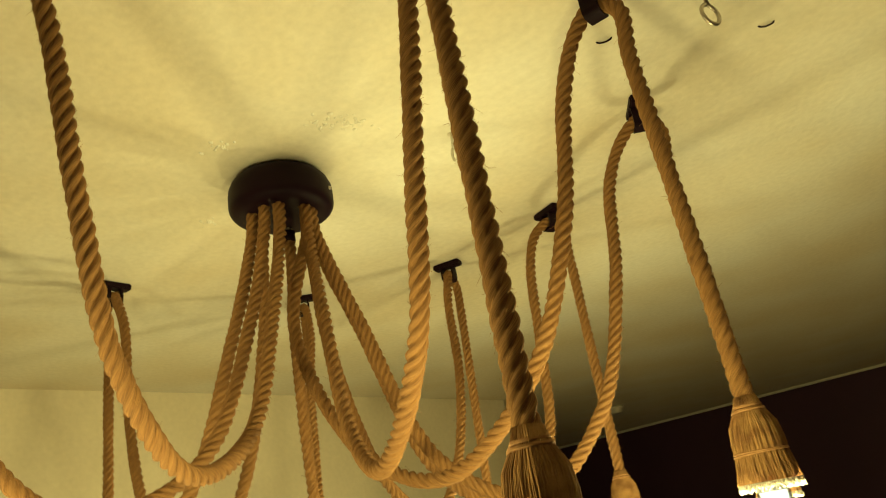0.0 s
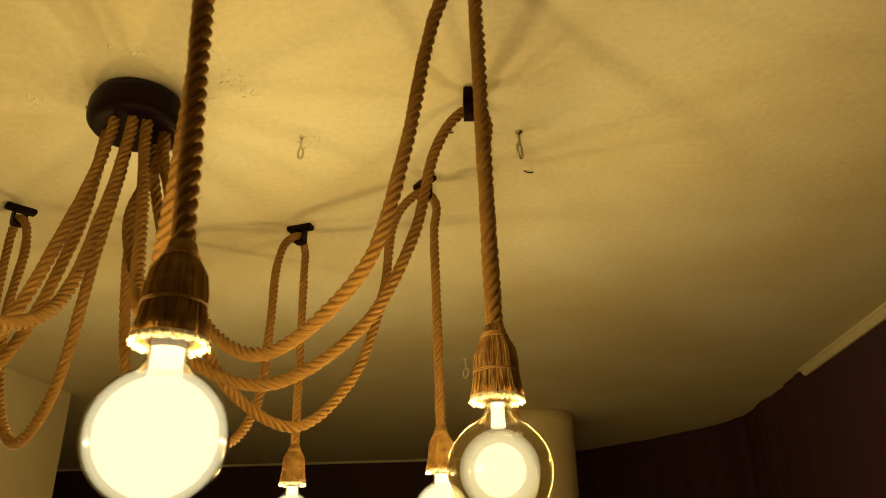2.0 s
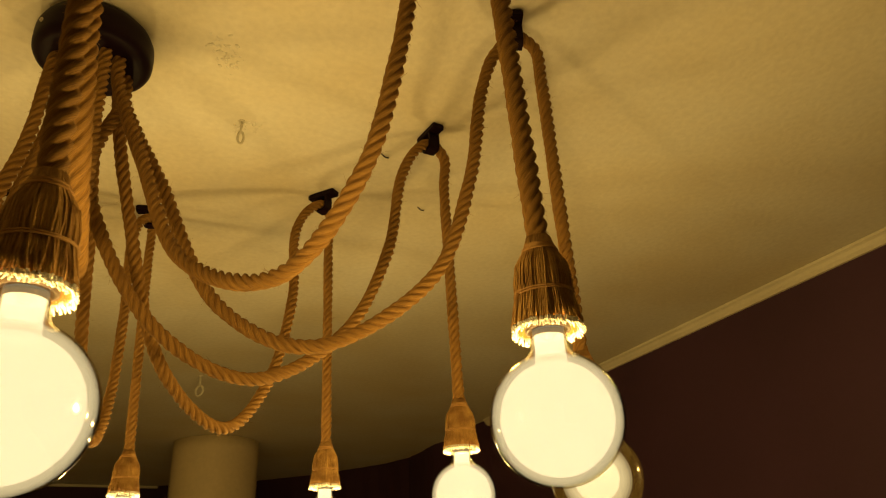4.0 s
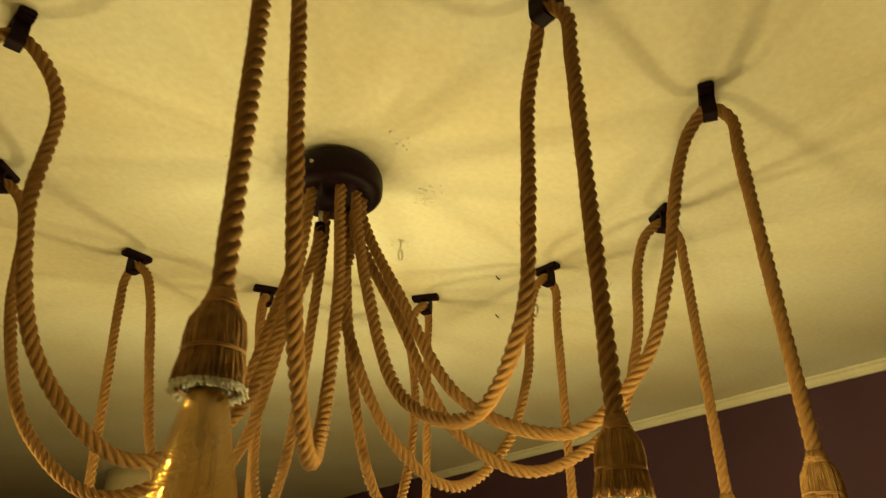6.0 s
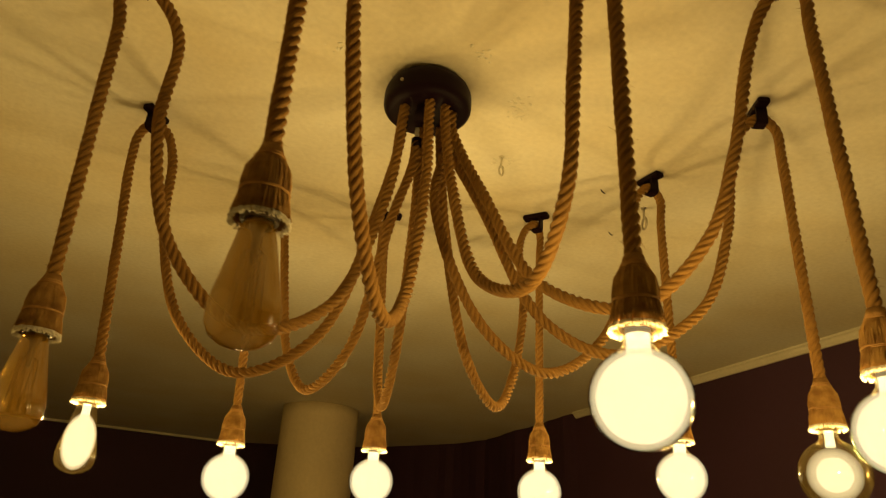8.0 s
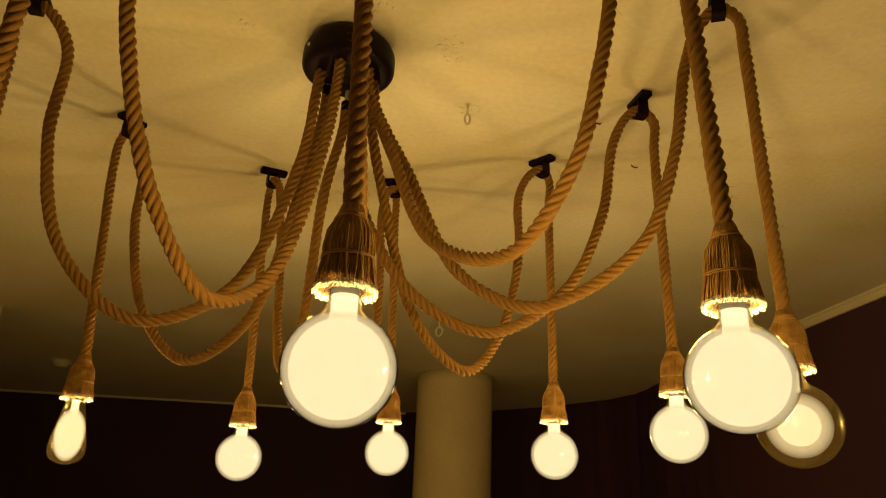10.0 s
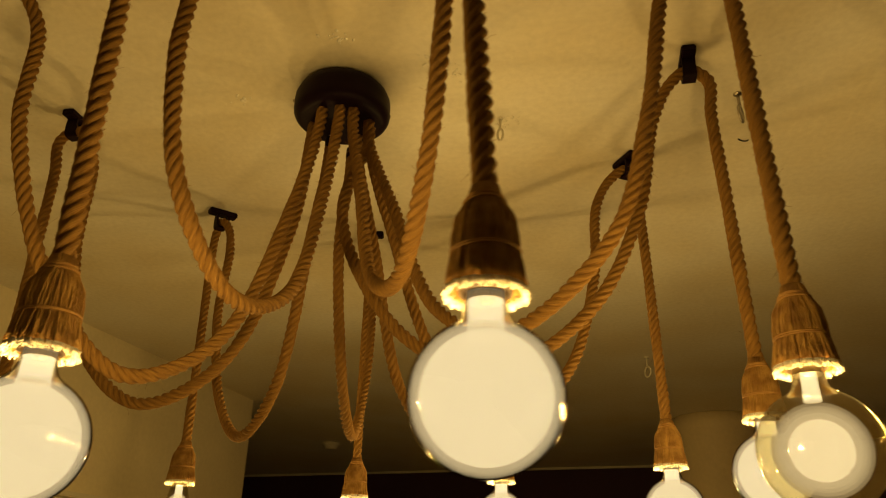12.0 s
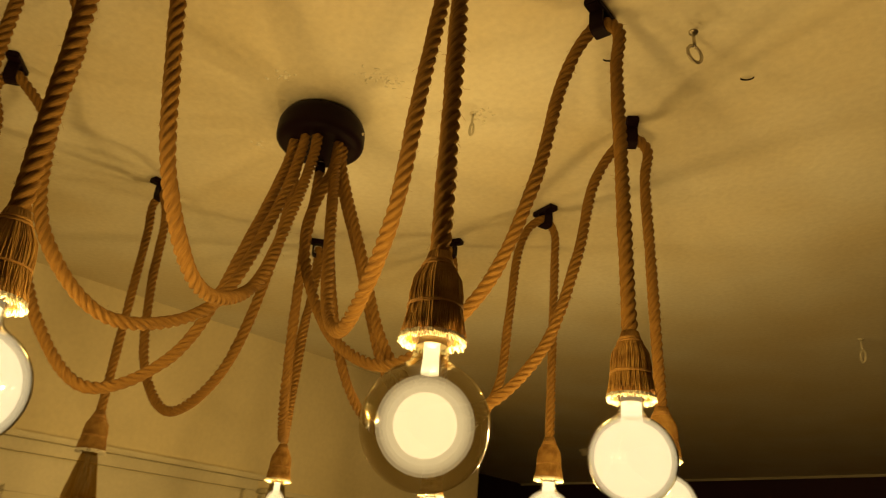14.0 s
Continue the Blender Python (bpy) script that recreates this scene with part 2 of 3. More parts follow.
def build_room():
    bm = box(bmesh.new(), (-4.5, -5.2, CEILING), (3.2, 6.2, CEILING + 0.12))
    tagged(part("ceiling", bm, CEILING_PAINT, None, smooth=False), "white plastered ceiling in warm lamplight", "ceiling", kind="structure")
    bm = box(bmesh.new(), (-4.5, -5.2, -0.1), (3.2, 6.2, 0.0))
    tagged(part("floor", bm, FLOOR_BOUNCE, None, smooth=False), "floor out of view below the lamps, pale to bounce their light", "floor", kind="structure")
    wall_strip("wall_east", RIGHT_WALL, DARK_WALL, 0.0, CEILING, 0.12, "dark maroon painted wall under a cream moulding")
    wall_strip("wall_round", ROUND_WALL, DARK_WALL, 0.0, CEILING, 0.12, "dark maroon wall with an uneven painted top edge", ragged=0.02)
    wall_strip("wall_north", FAR_WALL, DARK_WALL, 0.0, CEILING, 0.12, "dark maroon far wall with a thin trim")
    wall_strip("wall_west", [LEFT_WALL[1], LEFT_WALL[0]], LIGHT_WALL, 0.0, CEILING, 0.12, "beige painted wall with panelled trim")
    wall_strip("wall_recess", [(-2.6, 5.09), (-2.85, 2.46)], DARK_WALL, 0.0, CEILING, 0.12, "dark wall of the recess")
    wall_strip("wall_return", [(-2.85, 2.46), (-1.38, 2.45)], DARK_WALL, 0.0, CEILING, 0.1, "dark return wall of the recess")
    wall_strip("wall_south", [(-1.96, -5.0), (1.50, -5.0)], LIGHT_WALL, 0.0, CEILING, 0.12, "plain wall behind the viewer")


def moulding(name, a, b, profile, mat, label):
    """A strip of trim with a section of (out from the wall, height) along a wall line from a to b."""
    a, b = Vector((*a, 0)), Vector((*b, 0))
    d = (b - a).normalized()
    inward = Vector((-d.y, d.x, 0))
    n = len(profile)
    verts = [tuple(p + inward * o + Vector((0, 0, h))) for p in (a, b) for o, h in profile]
    faces = [(k, (k + 1) % n, n + (k + 1) % n, n + k) for k in range(n)] + [tuple(range(n))[::-1], tuple(range(n, 2 * n))]
    return tagged(mesh_object(name, verts, faces, mat, smooth=False), label, "moulding", kind="structure")


def build_trim():
    c = CEILING - 0.002
    crown = [(0.0, c), (0.034, c), (0.034, c - 0.008), (0.026, c - 0.013), (0.02, c - 0.022), (0.010, c - 0.032), (0.0, c - 0.032)]
    moulding("trim", RIGHT_WALL[0], RIGHT_WALL[1], crown, CREAM_TRIM, "cream moulding along the dark wall")
    thin = [(0.0, c), (0.018, c), (0.018, c - 0.016), (0.0, c - 0.016)]
    moulding("trim", FAR_WALL[0], FAR_WALL[1], thin, CREAM_TRIM, "thin cream trim along the far wall")


def build_column(x, y, r):
    verts, faces = lathe([(0.001, 0.0), (r, 0.0), (r, CEILING - 0.06), (r, CEILING - 0.002), (0.001, CEILING - 0.002)], 64)
    ob = mesh_object("column", verts, faces, COLUMN_PAINT)
    ob.location = (x, y, 0)
    tagged(ob, "round cream painted column reaching the ceiling", "column", kind="structure")


build_room()
build_trim()
build_column(1.08, 3.14, 0.225)


def build_door(name, start, wide, high, label):
    """A cream panelled door in its casing on the beige wall; start: how far along the wall from its corner."""
    a, b = Vector((*LEFT_WALL[1], 0)), Vector((*LEFT_WALL[0], 0))
    d = (b - a).normalized()
    m = Matrix.Translation(a + d * start) @ Matrix(((d.x, -d.y, 0), (d.y, d.x, 0), (0, 0, 1))).to_4x4()
    ob = tagged(new(name), label, "door", kind="structure")
    ob.matrix_world = m
    c = 0.055

    def piece(part_name, lo, hi, bevel, text=""):
        part(part_name, box(bmesh.new(), lo, hi, bevel), CREAM_TRIM, ob, text, smooth=False)

    piece("head_casing", (0, 0.001, high - c), (wide, 0.036, high - 0.018), 0.004)
    piece("cornice", (-0.014, 0.001, high - 0.0175), (wide + 0.014, 0.075, high), 0.004)
    piece("jamb", (0, 0.001, 0.0), (c, 0.034, high - c - 0.001), 0.004)
    piece("jamb", (wide - c, 0.001, 0.0), (wide, 0.034, high - c - 0.001), 0.004)
    piece("door_leaf", (c + 0.004, 0.001, 0.005), (wide - c - 0.004, 0.012, high - c - 0.004), 0.002)
    middle = wide / 2
    for x0, x1 in ((c + 0.07, middle - 0.04), (middle + 0.04, wide - c - 0.07)):
        for z0, z1 in ((0.2, 0.85), (1.0, high - c - 0.10)):
            piece("panel_moulding", (x0, 0.0125, z1 - 0.018), (x1, 0.030, z1), 0.004)
            piece("panel_moulding", (x0, 0.0125, z0), (x1, 0.030, z0 + 0.018), 0.004)
            piece("panel_moulding", (x0, 0.0125, z0 + 0.0185), (x0 + 0.018, 0.030, z1 - 0.0185), 0.004)
            piece("panel_moulding", (x1 - 0.018, 0.0125, z0 + 0.0185), (x1, 0.030, z1 - 0.0185), 0.004)


build_door("door_1", 1.346, 1.02, 1.957, "cream panelled door with a moulded head casing")
build_door("door_2", 0.42, 0.90, 1.912, "cream panelled door beside a taller casing")

# ---- the rope chandelier ----
HOOK_Z = CEILING - 0.03
ROPE_R = 0.0100
# hook (x, y); end of the tassel (x, y, z); sideways offsets of the loop at the canopy, its inner leg, its lowest point and its outer leg;
# loop (inner radius, lowest radius, its drop, outer radius); sideways swing of the two legs at the clip and outward shift;
# how soon the inner and the outer leg bend; kind of bulb
ARMS = [
    ((0.630, 0.000), (0.668, 0.003, 1.860), (0.004, -0.017, -0.020, -0.011), (0.023, 0.287, 0.533, 0.524), (-0.000, 0.000, -0.014), (0.438, 0.642), "globe"),
    ((0.535, 0.331), (0.567, 0.357, 1.846), (-0.005, 0.002, -0.018, -0.007), (0.110, 0.343, 0.566, 0.525), (0.019, 0.000, -0.016), (0.434, 0.629), "globe"),
    ((0.204, 0.571), (0.226, 0.579, 1.850), (-0.000, -0.005, 0.000, 0.008), (0.119, 0.377, 0.563, 0.516), (0.020, 0.000, -0.007), (0.435, 0.770), "globe"),
    ((-0.120, 0.617), (-0.118, 0.619, 1.823), (-0.017, -0.001, -0.018, -0.027), (0.091, 0.359, 0.556, 0.536), (-0.015, 0.000, -0.009), (0.416, 0.622), "globe"),
    ((-0.459, 0.442), (-0.453, 0.427, 1.832), (-0.006, 0.001, -0.004, 0.003), (0.083, 0.332, 0.578, 0.548), (-0.013, 0.000, -0.006), (0.378, 0.645), "lit_pear"),
    ((-0.567, 0.002), (-0.579, -0.003, 1.832), (0.004, 0.003, 0.012, 0.010), (0.073, 0.305, 0.568, 0.492), (0.016, 0.000, -0.019), (0.395, 0.686), "dark_pear"),
    ((-0.390, -0.456), (-0.424, -0.467, 1.867), (0.016, 0.028, 0.027, 0.007), (0.091, 0.310, 0.587, 0.501), (-0.003, -0.027, -0.032), (0.438, 0.577), "dark_pear"),
    ((-0.056, -0.555), (-0.033, -0.587, 1.808), (0.019, 0.024, 0.041, 0.019), (0.093, 0.346, 0.520, 0.489), (0.027, 0.014, -0.010), (0.375, 0.766), "globe"),
    ((0.313, -0.602), (0.355, -0.632, 1.823), (0.014, 0.024, 0.033, 0.029), (0.129, 0.406, 0.505, 0.575), (0.023, 0.004, -0.009), (0.407, 0.677), "globe"),
    ((0.596, -0.340), (0.635, -0.361, 1.833), (0.030, 0.020, 0.010, 0.008), (0.127, 0.366, 0.524, 0.596), (0.018, 0.000, -0.006), (0.456, 0.724), "clear_globe"),
]


LOW_START = {3: 0.045, 4: 0.024}      # two ropes start lower, on a bare piece of cable


def build_canopy(parent):
    r, h = 0.090, 0.074
    prof = [(0.001, CEILING - 0.001), (r - 0.024, CEILING - 0.001), (r - 0.014, CEILING - 0.005), (r - 0.006, CEILING - 0.014), (r - 0.001, CEILING - 0.026), (r, CEILING - 0.036), (r, CEILING - h + 0.020)]
    prof += [(r - 0.020 + 0.020 * math.cos(a), CEILING - h + 0.020 - 0.020 * math.sin(a)) for a in (0.3, 0.6, 0.9, 1.2, math.pi / 2)]
    prof += [(0.001, CEILING - h)]
    verts, faces = lathe(prof, 64)
    ob = mesh_object("canopy", verts, faces, BLACK_METAL, parent, "black round ceiling canopy")
    for k in range(2):
        a = 0.45 + math.pi * k
        v, f = lathe([(0.0005, 0.003), (0.0030, 0.0026), (0.0040, 0.0)], 12)
        s = mesh_object("screw", v, f, STEEL, ob, "small bright fixing screw")
        s.matrix_local = Matrix.Translation((r * math.cos(a), r * math.sin(a), CEILING - 0.042)) @ Euler((0, math.pi / 2, a)).to_matrix().to_4x4()
    return ob


def rope_line(hook, end, side, low, swing, bend, start):
    """The way of one rope: out of the canopy, down in a loop, up over its clip and down to the tassel."""
    hx, hy = hook
    reach = math.hypot(hx, hy)
    ux, uy = hx / reach, hy / reach
    s0, s1, sl, s2 = side
    r1, rl, dl, r2 = low
    near, far, out = swing
    first, last = bend

    def at(r, drop, aside=0.0):
        return (ux * r - uy * aside, uy * r + ux * aside, HOOK_Z - drop)

    hole = math.sqrt(max(0.052 ** 2 - s0 ** 2, 0.0004))
    pts = [at(hole, 0.034 + start, s0), at(hole + 0.004, 0.085 + start, s0 + 0.08 * (s1 - s0)), at(r1, 0.25, s1),
           at(r1 + first * (rl - r1), 0.88 * dl, s1 + 0.6 * (sl - s1)), at(rl, dl, sl), at(rl + last * (r2 - rl), 0.82 * dl, sl + 0.6 * (s2 - sl)),
           at(r2, 0.27, s2), at(reach - 0.054 + out, 0.095, near), at(reach - 0.034, 0.026, near * 0.7), at(reach, 0.001)]
    ex, ey, ez = end
    pts += [at(reach + 0.030, 0.026, far * 0.7), at(reach + 0.041 + out, 0.095, far)]
    sx, sy, _ = at(reach + 0.041 + out, 0, far)
    for k in (0.35, 0.7, 1.0):
        pts.append((sx + (ex - sx) * k, sy + (ey - sy) * k, HOOK_Z - 0.095 + (ez + 0.085 - HOOK_Z + 0.095) * k))
    return spline(pts, 0.0023)


def rope_mesh(line, at, phase):
    """A four-strand laid rope: lobed section that turns along the line."""
    sides, pitch = 32, 0.058
    _, u, v = frames_along(line)
    angle = np.arange(sides) / sides * 2 * math.pi
    off = (angle % (math.pi / 2)) - math.pi / 4
    lobe = 0.555 * np.cos(off) + np.sqrt(0.445 ** 2 - (0.555 * np.sin(off)) ** 2)      # four round strands laid together
    turn = 2 * math.pi * at / pitch + phase
    wob = 1 + 0.03 * np.sin(at * 37 + phase) + 0.02 * np.sin(at * 91 + 2 * phase)
    a = angle[None] + turn[:, None]
    rad = ROPE_R * 1.06 * lobe[None] * wob[:, None]
    verts = line[:, None] + rad[..., None] * (np.cos(a)[..., None] * u[:, None] + np.sin(a)[..., None] * v[:, None])
    n = len(line)
    faces = [(i * sides + k, i * sides + (k + 1) % sides, (i + 1) * sides + (k + 1) % sides, (i + 1) * sides + k) for i in range(n - 1) for k in range(sides)]
    faces += [tuple(range(sides))[::-1], tuple((n - 1) * sides + k for k in range(sides))]
    uvs = np.stack([np.repeat(at * 6, sides), np.tile(np.minimum(np.arange(sides), sides - np.arange(sides)) / sides * 3, n)], 1)
    return verts.reshape(-1, 3), faces, uvs


def hairs(line, count, rng, base):
    """Loose fibres that stand off a rope."""
    pieces = []
    _, u, v = frames_along(line)
    for _ in range(count):
        i = rng.randrange(2, len(line) - 2)
        a = rng.uniform(0, 2 * math.pi)
        d = math.cos(a) * u[i] + math.sin(a) * v[i]
        t = line[i + 1] - line[i]
        t /= np.linalg.norm(t)
        s = rng.choice((-1, 1))
        length = rng.uniform(0.002, 0.006) if rng.random() < 0.93 else rng.uniform(0.006, 0.014)
        p0 = line[i] + d * base * 0.85
        p1 = p0 + length * 0.5 * (0.55 * d + s * 0.8 * t)
        p2 = p0 + length * (0.75 * d + s * rng.uniform(0.2, 1.0) * t + np.array([0, 0, rng.uniform(-0.3, 0.1)]))
        pieces.append(tube([p0, p1, p2], [0.00024, 0.00020, 0.00010], 3))
    return merge(pieces)


def build_tassel(rope, rng, top, foot, label):
    """The frayed end of a rope, spread over its lampholder and tied twice with twine."""
    axis = Vector(foot) - Vector(top)
    length = axis.length
    m = Matrix.Translation(top) @ axis.to_track_quat("Z", "Y").to_matrix().to_4x4()

    def radius(s):
        return float(np.interp(s, [0, 0.10, 0.20, 0.32, 0.48, 0.60, 0.68, 0.85, 1.0], [0.0102, 0.0116, 0.0165, 0.0222, 0.0246, 0.0238, 0.0250, 0.0258, 0.0286]))

    verts, faces = lathe([(radius(s) * 0.965, s * length) for s in np.linspace(0, 0.97, 12)], 40)
    body = mesh_object("tassel", [m @ Vector(p) for p in verts], faces, JUTE_FIBRE, rope, label)
    pieces, tips = [], []
    for k in range(330):
        a = 2 * math.pi * k / 330 + rng.uniform(-0.05, 0.05) + 0.05 * math.sin(17 * k)
        twist, off, stop = rng.uniform(-0.35, 0.35), rng.uniform(0.94, 1.06), rng.uniform(0.98, 1.04)
        line = []
        for s in (0.0, 0.15, 0.32, 0.5, 0.64, 0.8, 0.94):
            r = radius(min(s, 1)) * off * (1 + (0.08 * rng.random() if s > 0.7 else 0))
            b = a + twist * s + rng.uniform(-0.02, 0.02)
            line.append(m @ Vector((r * math.cos(b), r * math.sin(b), s * length)))
        thick = rng.uniform(0.0003, 0.0007)
        pieces.append(tube([tuple(p) for p in line], thick, 4))
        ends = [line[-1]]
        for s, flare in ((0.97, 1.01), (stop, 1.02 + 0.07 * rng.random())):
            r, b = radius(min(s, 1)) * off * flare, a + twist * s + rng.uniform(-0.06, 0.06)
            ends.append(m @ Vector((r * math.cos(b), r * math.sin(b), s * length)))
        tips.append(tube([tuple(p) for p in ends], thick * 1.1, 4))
    # Fibre ends, with the nearby bulb's light put into their pale colour.
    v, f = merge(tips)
    tagged(mesh_object("frayed_fringe", v, f, JUTE_TIPS, body, "frayed fringe of fibre, coloured pale as if lit by the bulb"), kind="stuff")
    v, f = merge(pieces)
    tagged(mesh_object("fibre_skirt", v, f, JUTE_FIBRE, body), kind="stuff")
    for s0, turns, thick in ((0.13, 4, 0.0011), (0.62, 2, 0.0009)):
        line = []
        for k in range(turns * 16 + 1):
            b = 2 * math.pi * k / 16
            s = s0 + 0.022 * (k / 16 - turns / 2) + 0.008 * math.sin(b * 0.5 + s0)
            r = radius(s) * 1.05 + 0.0008
            line.append(m @ Vector((r * math.cos(b), r * math.sin(b), s * length)))
        v, f = tube([tuple(p) for p in line], thick, 5)
        mesh_object("twine_binding", v, f, TWINE, body, "twisted twine tied round the frayed rope")
    v, f = lathe([(0.0175, 0.45 * length), (0.0190, 0.55 * length), (0.0195, length * 0.985), (0.0165, length * 0.985), (0.0165, length * 0.8), (0.001, length * 0.8)], 32)
    mesh_object("lampholder", [m @ Vector(p) for p in v], f, SOCKET, body, "dark lampholder inside the frayed rope")
    return m, length


def build_clip(hook):
    """A black strap clip screwed to the ceiling that holds a rope in its loop."""
    hx, hy = hook
    ob = new("ceiling_clip")
    ob.matrix_world = Matrix.Translation((hx, hy, CEILING)) @ pose(0, 0, 0, 0, 0, math.degrees(math.atan2(hy, hx)))
    tagged(ob, "black strap clip on the ceiling holding a rope", "clip", "clips of the rope chandelier")
    w, t, half = 0.0160, 0.0045, 0.0115
    outer, inner = [], []
    for k in range(24):
        a = 2 * math.pi * k / 24
        c, s = math.cos(a), math.sin(a)
        e = 0.45
        y, z = math.copysign(abs(c) ** e, c), math.copysign(abs(s) ** e, s)
        outer.append((y * w, -0.030 + z * 0.021))
        inner.append((y * (w - t), -0.030 + z * (0.021 - t)))
    verts = [(x, *p) for x in (-half, half) for p in outer] + [(x, *p) for x in (-half, half) for p in inner]
    faces = []
    for k in range(24):
        j = (k + 1) % 24
        faces += [(k, j, 24 + j, 24 + k), (48 + k, 72 + k, 72 + j, 48 + j), (k, 48 + k, 48 + j, j), (24 + k, 24 + j, 72 + j, 72 + k)]
    mesh_object("strap", verts, faces, BLACK_PLASTIC, ob, smooth=False)
    part("base_plate", box(bmesh.new(), (-0.0125, -0.035, -0.014), (0.0125, 0.035, -0.0005), 0.0025), BLACK_PLASTIC, ob, smooth=False)


def bulb_profile(kind):
    """Half sections (radius, distance below the collar) of the glass of a bulb."""
    if kind == "pear":
        return [(0.0150, 0.0), (0.0185, 0.010), (0.0225, 0.028), (0.0280, 0.055), (0.0335, 0.080), (0.0358, 0.095), (0.0350, 0.108), (0.0300, 0.119), (0.020, 0.126), (0.009, 0.1295), (0.0008, 0.1305)]
    r, c = (0.058, 0.076) if kind == "clear_globe" else (0.0545, 0.0725)
    prof = [(0.0150, 0.0), (0.0158, 0.010), (0.0185, 0.0185)]
    return prof + [(r * math.sin(a), c - r * math.cos(a)) for a in np.linspace(math.radians(26), math.radians(179), 22)]


def build_bulb(kind, m, rng):
    """A screw bulb: cap, glass, and the added glare shells of a lit one or the cold filaments on their stem."""
    pear, lit = "pear" in kind, kind != "dark_pear"
    label = {"globe": "large clear globe bulb, brightly lit", "clear_globe": "clear globe bulb with a bright glowing core",
             "lit_pear": "lit pear-shaped filament bulb", "dark_pear": "unlit amber pear-shaped filament bulb"}[kind]
    ob = tagged(new("light_bulb"), label + " on a frayed rope", "light bulb", "bulbs of the rope chandelier")
    ob.matrix_world = m
    prof = bulb_profile("pear" if pear else kind)
    v, f = lathe(prof, 48)
    g = mesh_object("glass", v, f, AMBER_GLASS if not lit else HAZY_GLASS if pear or kind == "clear_globe" else CLEAR_GLASS, ob, "amber glass envelope" if pear else "clear glass envelope")
    v, f = lathe([(0.001, -0.026), (0.008, -0.025), (0.0125, -0.022), (0.0132, -0.018), (0.0125, -0.015), (0.0132, -0.011), (0.0125, -0.007), (0.0136, -0.003), (0.0136, 0.004)], 24)
    mesh_object("screw_cap", v, f, BRASS, ob, "metal screw cap")
    if lit:
        v, f = lathe([(0.0005, 0.006), (0.004, 0.005), (0.008, 0.0), (0.0085, -0.003)], 16)
    else:
        v, f = lathe([(0.0005, 0.045), (0.003, 0.043), (0.0045, 0.015), (0.009, 0.002), (0.0095, -0.002)], 16)
    mesh_object("stem", v, f, CARBON, ob, "glass stem")
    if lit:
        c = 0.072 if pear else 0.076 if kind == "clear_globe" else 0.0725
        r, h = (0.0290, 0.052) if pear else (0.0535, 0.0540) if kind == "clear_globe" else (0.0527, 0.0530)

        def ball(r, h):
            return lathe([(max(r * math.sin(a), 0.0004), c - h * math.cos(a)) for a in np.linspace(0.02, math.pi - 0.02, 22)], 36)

        # Neck and nested shells glow to model glare, softer towards the edge.
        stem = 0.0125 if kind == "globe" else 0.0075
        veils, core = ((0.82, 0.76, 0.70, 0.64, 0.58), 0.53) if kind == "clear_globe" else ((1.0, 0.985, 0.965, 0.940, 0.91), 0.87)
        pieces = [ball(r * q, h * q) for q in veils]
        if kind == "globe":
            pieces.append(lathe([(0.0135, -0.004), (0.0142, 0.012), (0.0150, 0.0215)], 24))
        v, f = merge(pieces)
        mesh_object("glow_veil", v, f, GLOW_VEIL, ob, "soft outer glare of the lit bulb, added as nested shells")
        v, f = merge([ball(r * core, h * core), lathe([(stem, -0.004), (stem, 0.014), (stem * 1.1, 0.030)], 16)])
        mesh_object("glare_core", v, f, GLARE_CORE, ob, "overbright glare of the lit bulb, shaped as a core")
        lamp = bpy.data.lights.new("bulb_light", "POINT")
        lamp.energy = LAMP_WATTS
        lamp.color = LAMP_COLOUR
        lamp.shadow_soft_size = 0.024
        light = new("bulb_light", lamp)
        light.parent = ob
        light.location = (0, 0, c)
    else:
        pieces = []
        for k in range(9):
            a = 2 * math.pi * k / 9
            b = a + math.pi / 9
            pieces.append(tube([(0.004 * math.cos(a), 0.004 * math.sin(a), 0.030), (0.012 * math.cos(a), 0.012 * math.sin(a), 0.034), (0.017 * math.cos(b), 0.017 * math.sin(b), 0.104), (0.009 * math.cos(b), 0.009 * math.sin(b), 0.108)], 0.0004, 5))
        v, f = merge(pieces)
        mesh_object("filament", v, f, FILAMENT, ob, "cold squirrel-cage filament")


def build_chandelier():
    rng = random.Random(7)
    ob = tagged(new("rope_chandelier"), "rope chandelier of thick jute ropes from a black canopy", "chandelier")
    build_canopy(ob)
    for kind_index, (hook, end, side, low, swing, bend, kind) in enumerate(ARMS):
        start = LOW_START.get(kind_index, 0.0)
        line, at = rope_line(hook, end, side, low, swing, bend, start)
        v, f, uv = rope_mesh(line, at, rng.uniform(0, 6.28))
        rope = mesh_object("rope", v, f, JUTE, ob, "thick twisted jute rope", uvs=uv)
        v, f = hairs(line, 1700, rng, ROPE_R)
        tagged(mesh_object("loose_fuzz", v, f, JUTE_FIBRE, rope), kind="stuff")
        if start:
            bare = [tuple(line[0] + np.array([0, 0, d])) for d in (0.05, 0.02, -0.01)]
            v, f = tube(bare, 0.0052, 10)
            mesh_object("supply_cable", v, f, GLOSS_PAINT, rope, "bare white cable above the rope")
            v, f = tube([tuple(line[0] + np.array([0, 0, d])) for d in (0.008, 0.0, -0.012)], ROPE_R * 1.08, 14)
            mesh_object("end_cap", v, f, BLACK_PLASTIC, rope, "black cap at the rope's upper end")
        top = line[-1] + np.array([0, 0, 0.004])
        m, length = build_tassel(rope, rng, tuple(top), end, "frayed rope end over the lampholder")
        build_clip(hook)
        build_bulb(kind, m @ Matrix.Translation((0, 0, length)), rng)


build_chandelier()


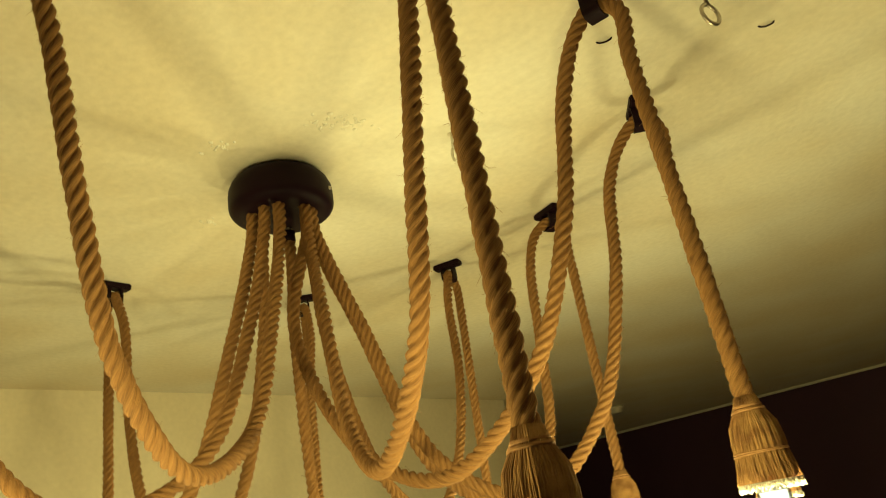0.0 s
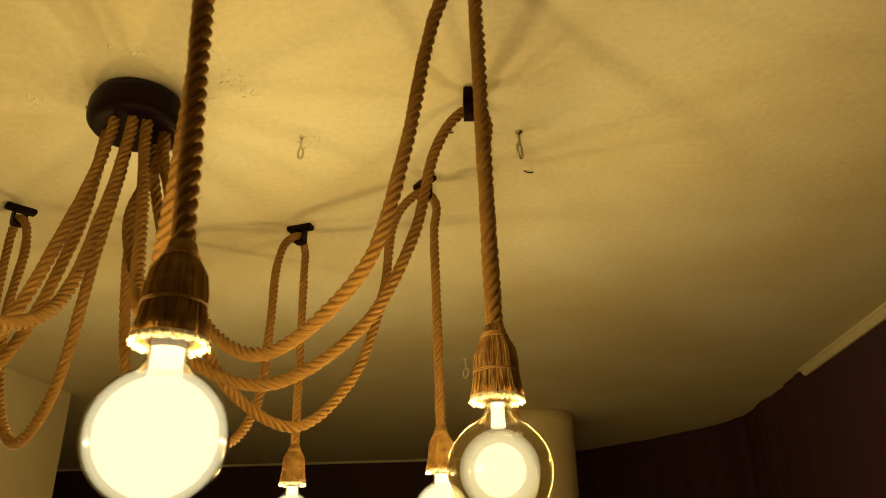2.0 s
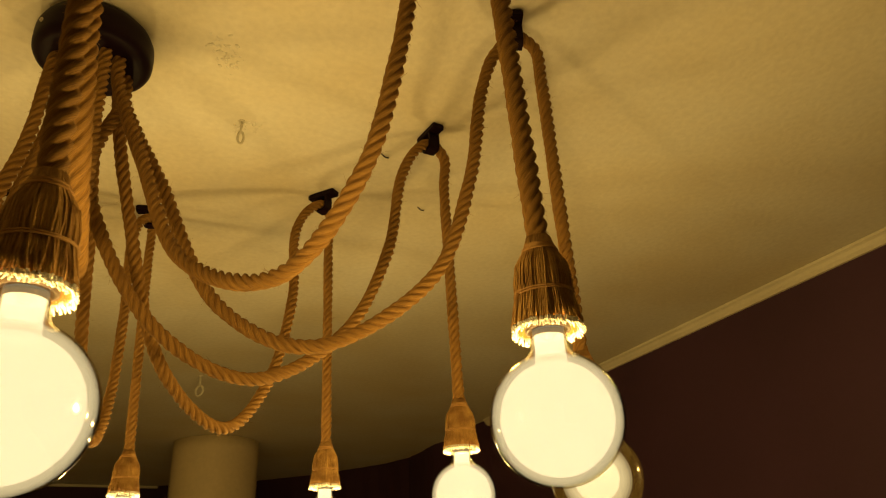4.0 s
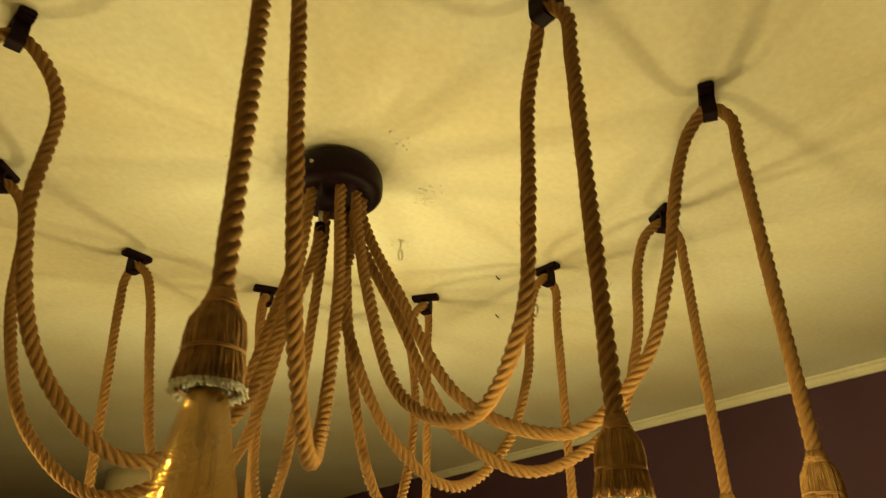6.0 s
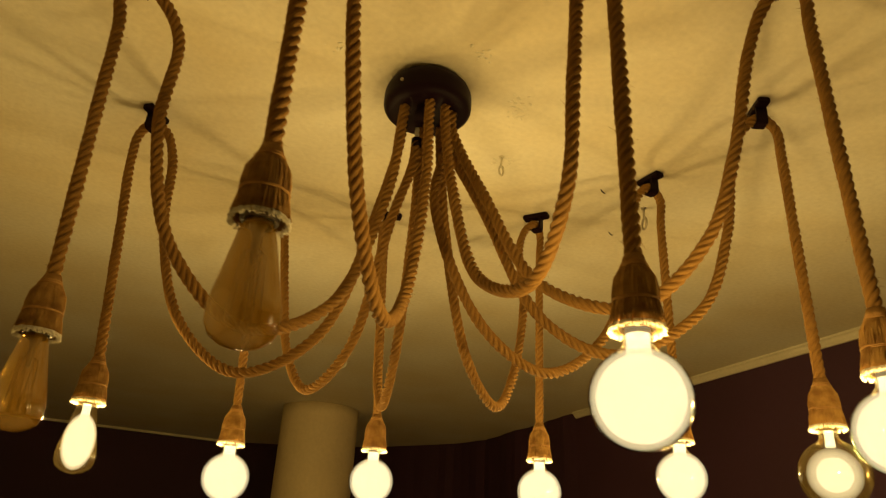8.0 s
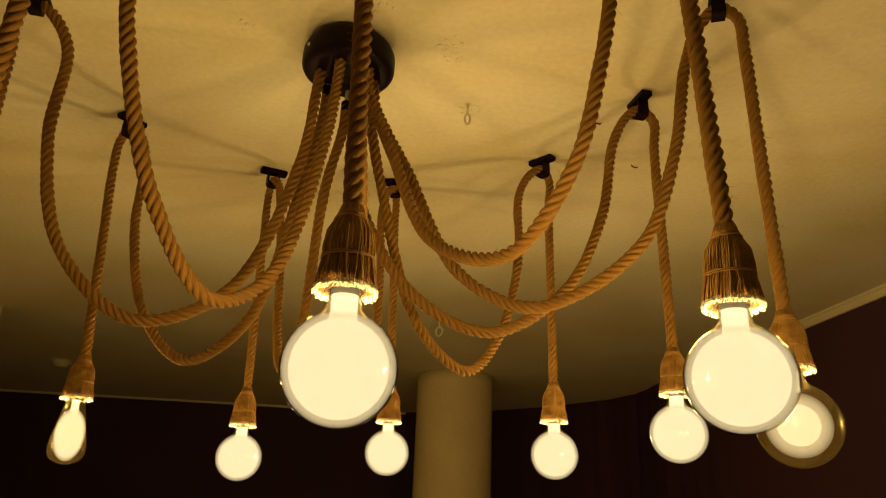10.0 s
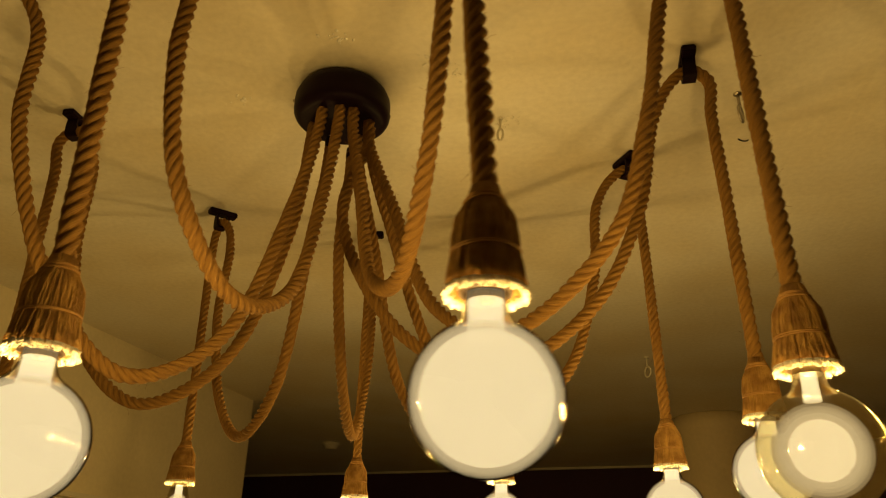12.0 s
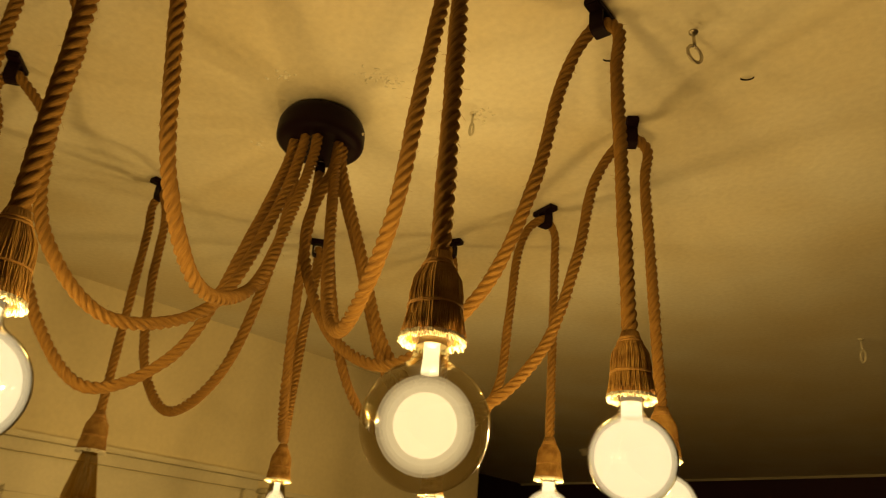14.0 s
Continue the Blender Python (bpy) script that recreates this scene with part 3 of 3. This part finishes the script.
# ---- small things on the ceiling ----
def build_screw_eye(x, y, turn, label, size=1.0, mat=STEEL, narrow=1.0):
    ring = [(0.0, 0.0155 * math.sin(a) * size * narrow, -0.046 * size + 0.0155 * math.cos(a) * size) for a in np.linspace(0.1, 2 * math.pi - 0.2, 26)]
    v, f = merge([tube(ring, 0.0029 * size, 8), tube([(0, 0, 0.0), (0, 0, -0.015 * size), (0, 0.001, -0.0315 * size)], 0.0029 * size, 8), lathe([(0.0005, -0.003 * size), (0.0075 * size, -0.0025 * size), (0.0078 * size, 0.0)], 16)])
    ob = mesh_object("screw_eye", v, f, mat)
    ob.matrix_world = Matrix.Translation((x, y, CEILING)) @ pose(0, 0, 0, 0, 0, turn)
    tagged(ob, label, "screw eye")


build_screw_eye(0.736, 0.128, -24, "zinc-plated steel screw eye in the white ceiling")
build_screw_eye(0.283, 0.139, 80, "small bright steel screw hook in the ceiling", 0.85, WHITE_PLASTIC, 0.42)
build_screw_eye(0.666, 1.899, 30, "pale screw hook in the ceiling beyond the lamps", 1.3, WHITE_PLASTIC)


def build_staple(x, y, turn):
    line = [(0.011 * math.cos(a), 0.0, -0.0045 * math.sin(a)) for a in np.linspace(0, math.pi, 9)]
    v, f = tube(line, 0.0014, 6)
    ob = mesh_object("cable_staple", v, f, BLACK_METAL)
    ob.matrix_world = Matrix.Translation((x, y, CEILING)) @ pose(0, 0, 0, 0, 0, turn)
    tagged(ob, "small dark bent staple in the white ceiling", "staple")


build_staple(0.773, 0.294, 20)
build_staple(0.589, 0.122, 20)


def build_crumbs(x, y, wide, deep, count, seed, turn=0.0):
    """A patch of dried paint drops and crumbs standing out of the ceiling."""
    rng = random.Random(seed)
    pieces = []
    for k in range(count):
        r = rng.uniform(0.0012, 0.0036)
        px, py, h, a = rng.gauss(0, wide / 2), rng.gauss(0, deep / 2), rng.uniform(0.45, 0.9) * r, rng.uniform(0, 3.14)
        v, f = lathe([(r, 0.0), (r * 0.85, -0.55 * h), (r * 0.45, -0.9 * h), (0.0002, -h)], 7)
        long = rng.uniform(1.0, 2.2)
        pieces.append(([(px + long * p[0] * math.cos(a) - p[1] * math.sin(a), py + long * p[0] * math.sin(a) + p[1] * math.cos(a), p[2]) for p in v], f))
    v, f = merge(pieces)
    ob = mesh_object("paint_drops", v, f, GLOSS_PAINT)
    ob.matrix_world = Matrix.Translation((x, y, CEILING)) @ pose(0, 0, 0, 0, 0, turn)
    tagged(ob, "dried glossy paint drops on the white ceiling", "paint drops", kind="stuff")


build_crumbs(0.20, -0.04, 0.055, 0.022, 48, 3, 60.0)
build_crumbs(0.03, -0.15, 0.030, 0.020, 16, 4)
build_crumbs(-0.21, 0.0, 0.030, 0.020, 12, 5)
build_crumbs(0.29, 0.15, 0.030, 0.025, 14, 6)


def build_smoke_detector(x, y):
    v, f = lathe([(0.001, -0.042), (0.03, -0.042), (0.042, -0.036), (0.046, -0.02), (0.055, -0.016), (0.056, -0.001), (0.001, -0.001)], 32)
    ob = mesh_object("smoke_detector", v, f, WHITE_PLASTIC)
    ob.location = (x, y, CEILING)
    tagged(ob, "small round smoke detector on the ceiling", "smoke detector")


build_smoke_detector(-1.236, 3.657)
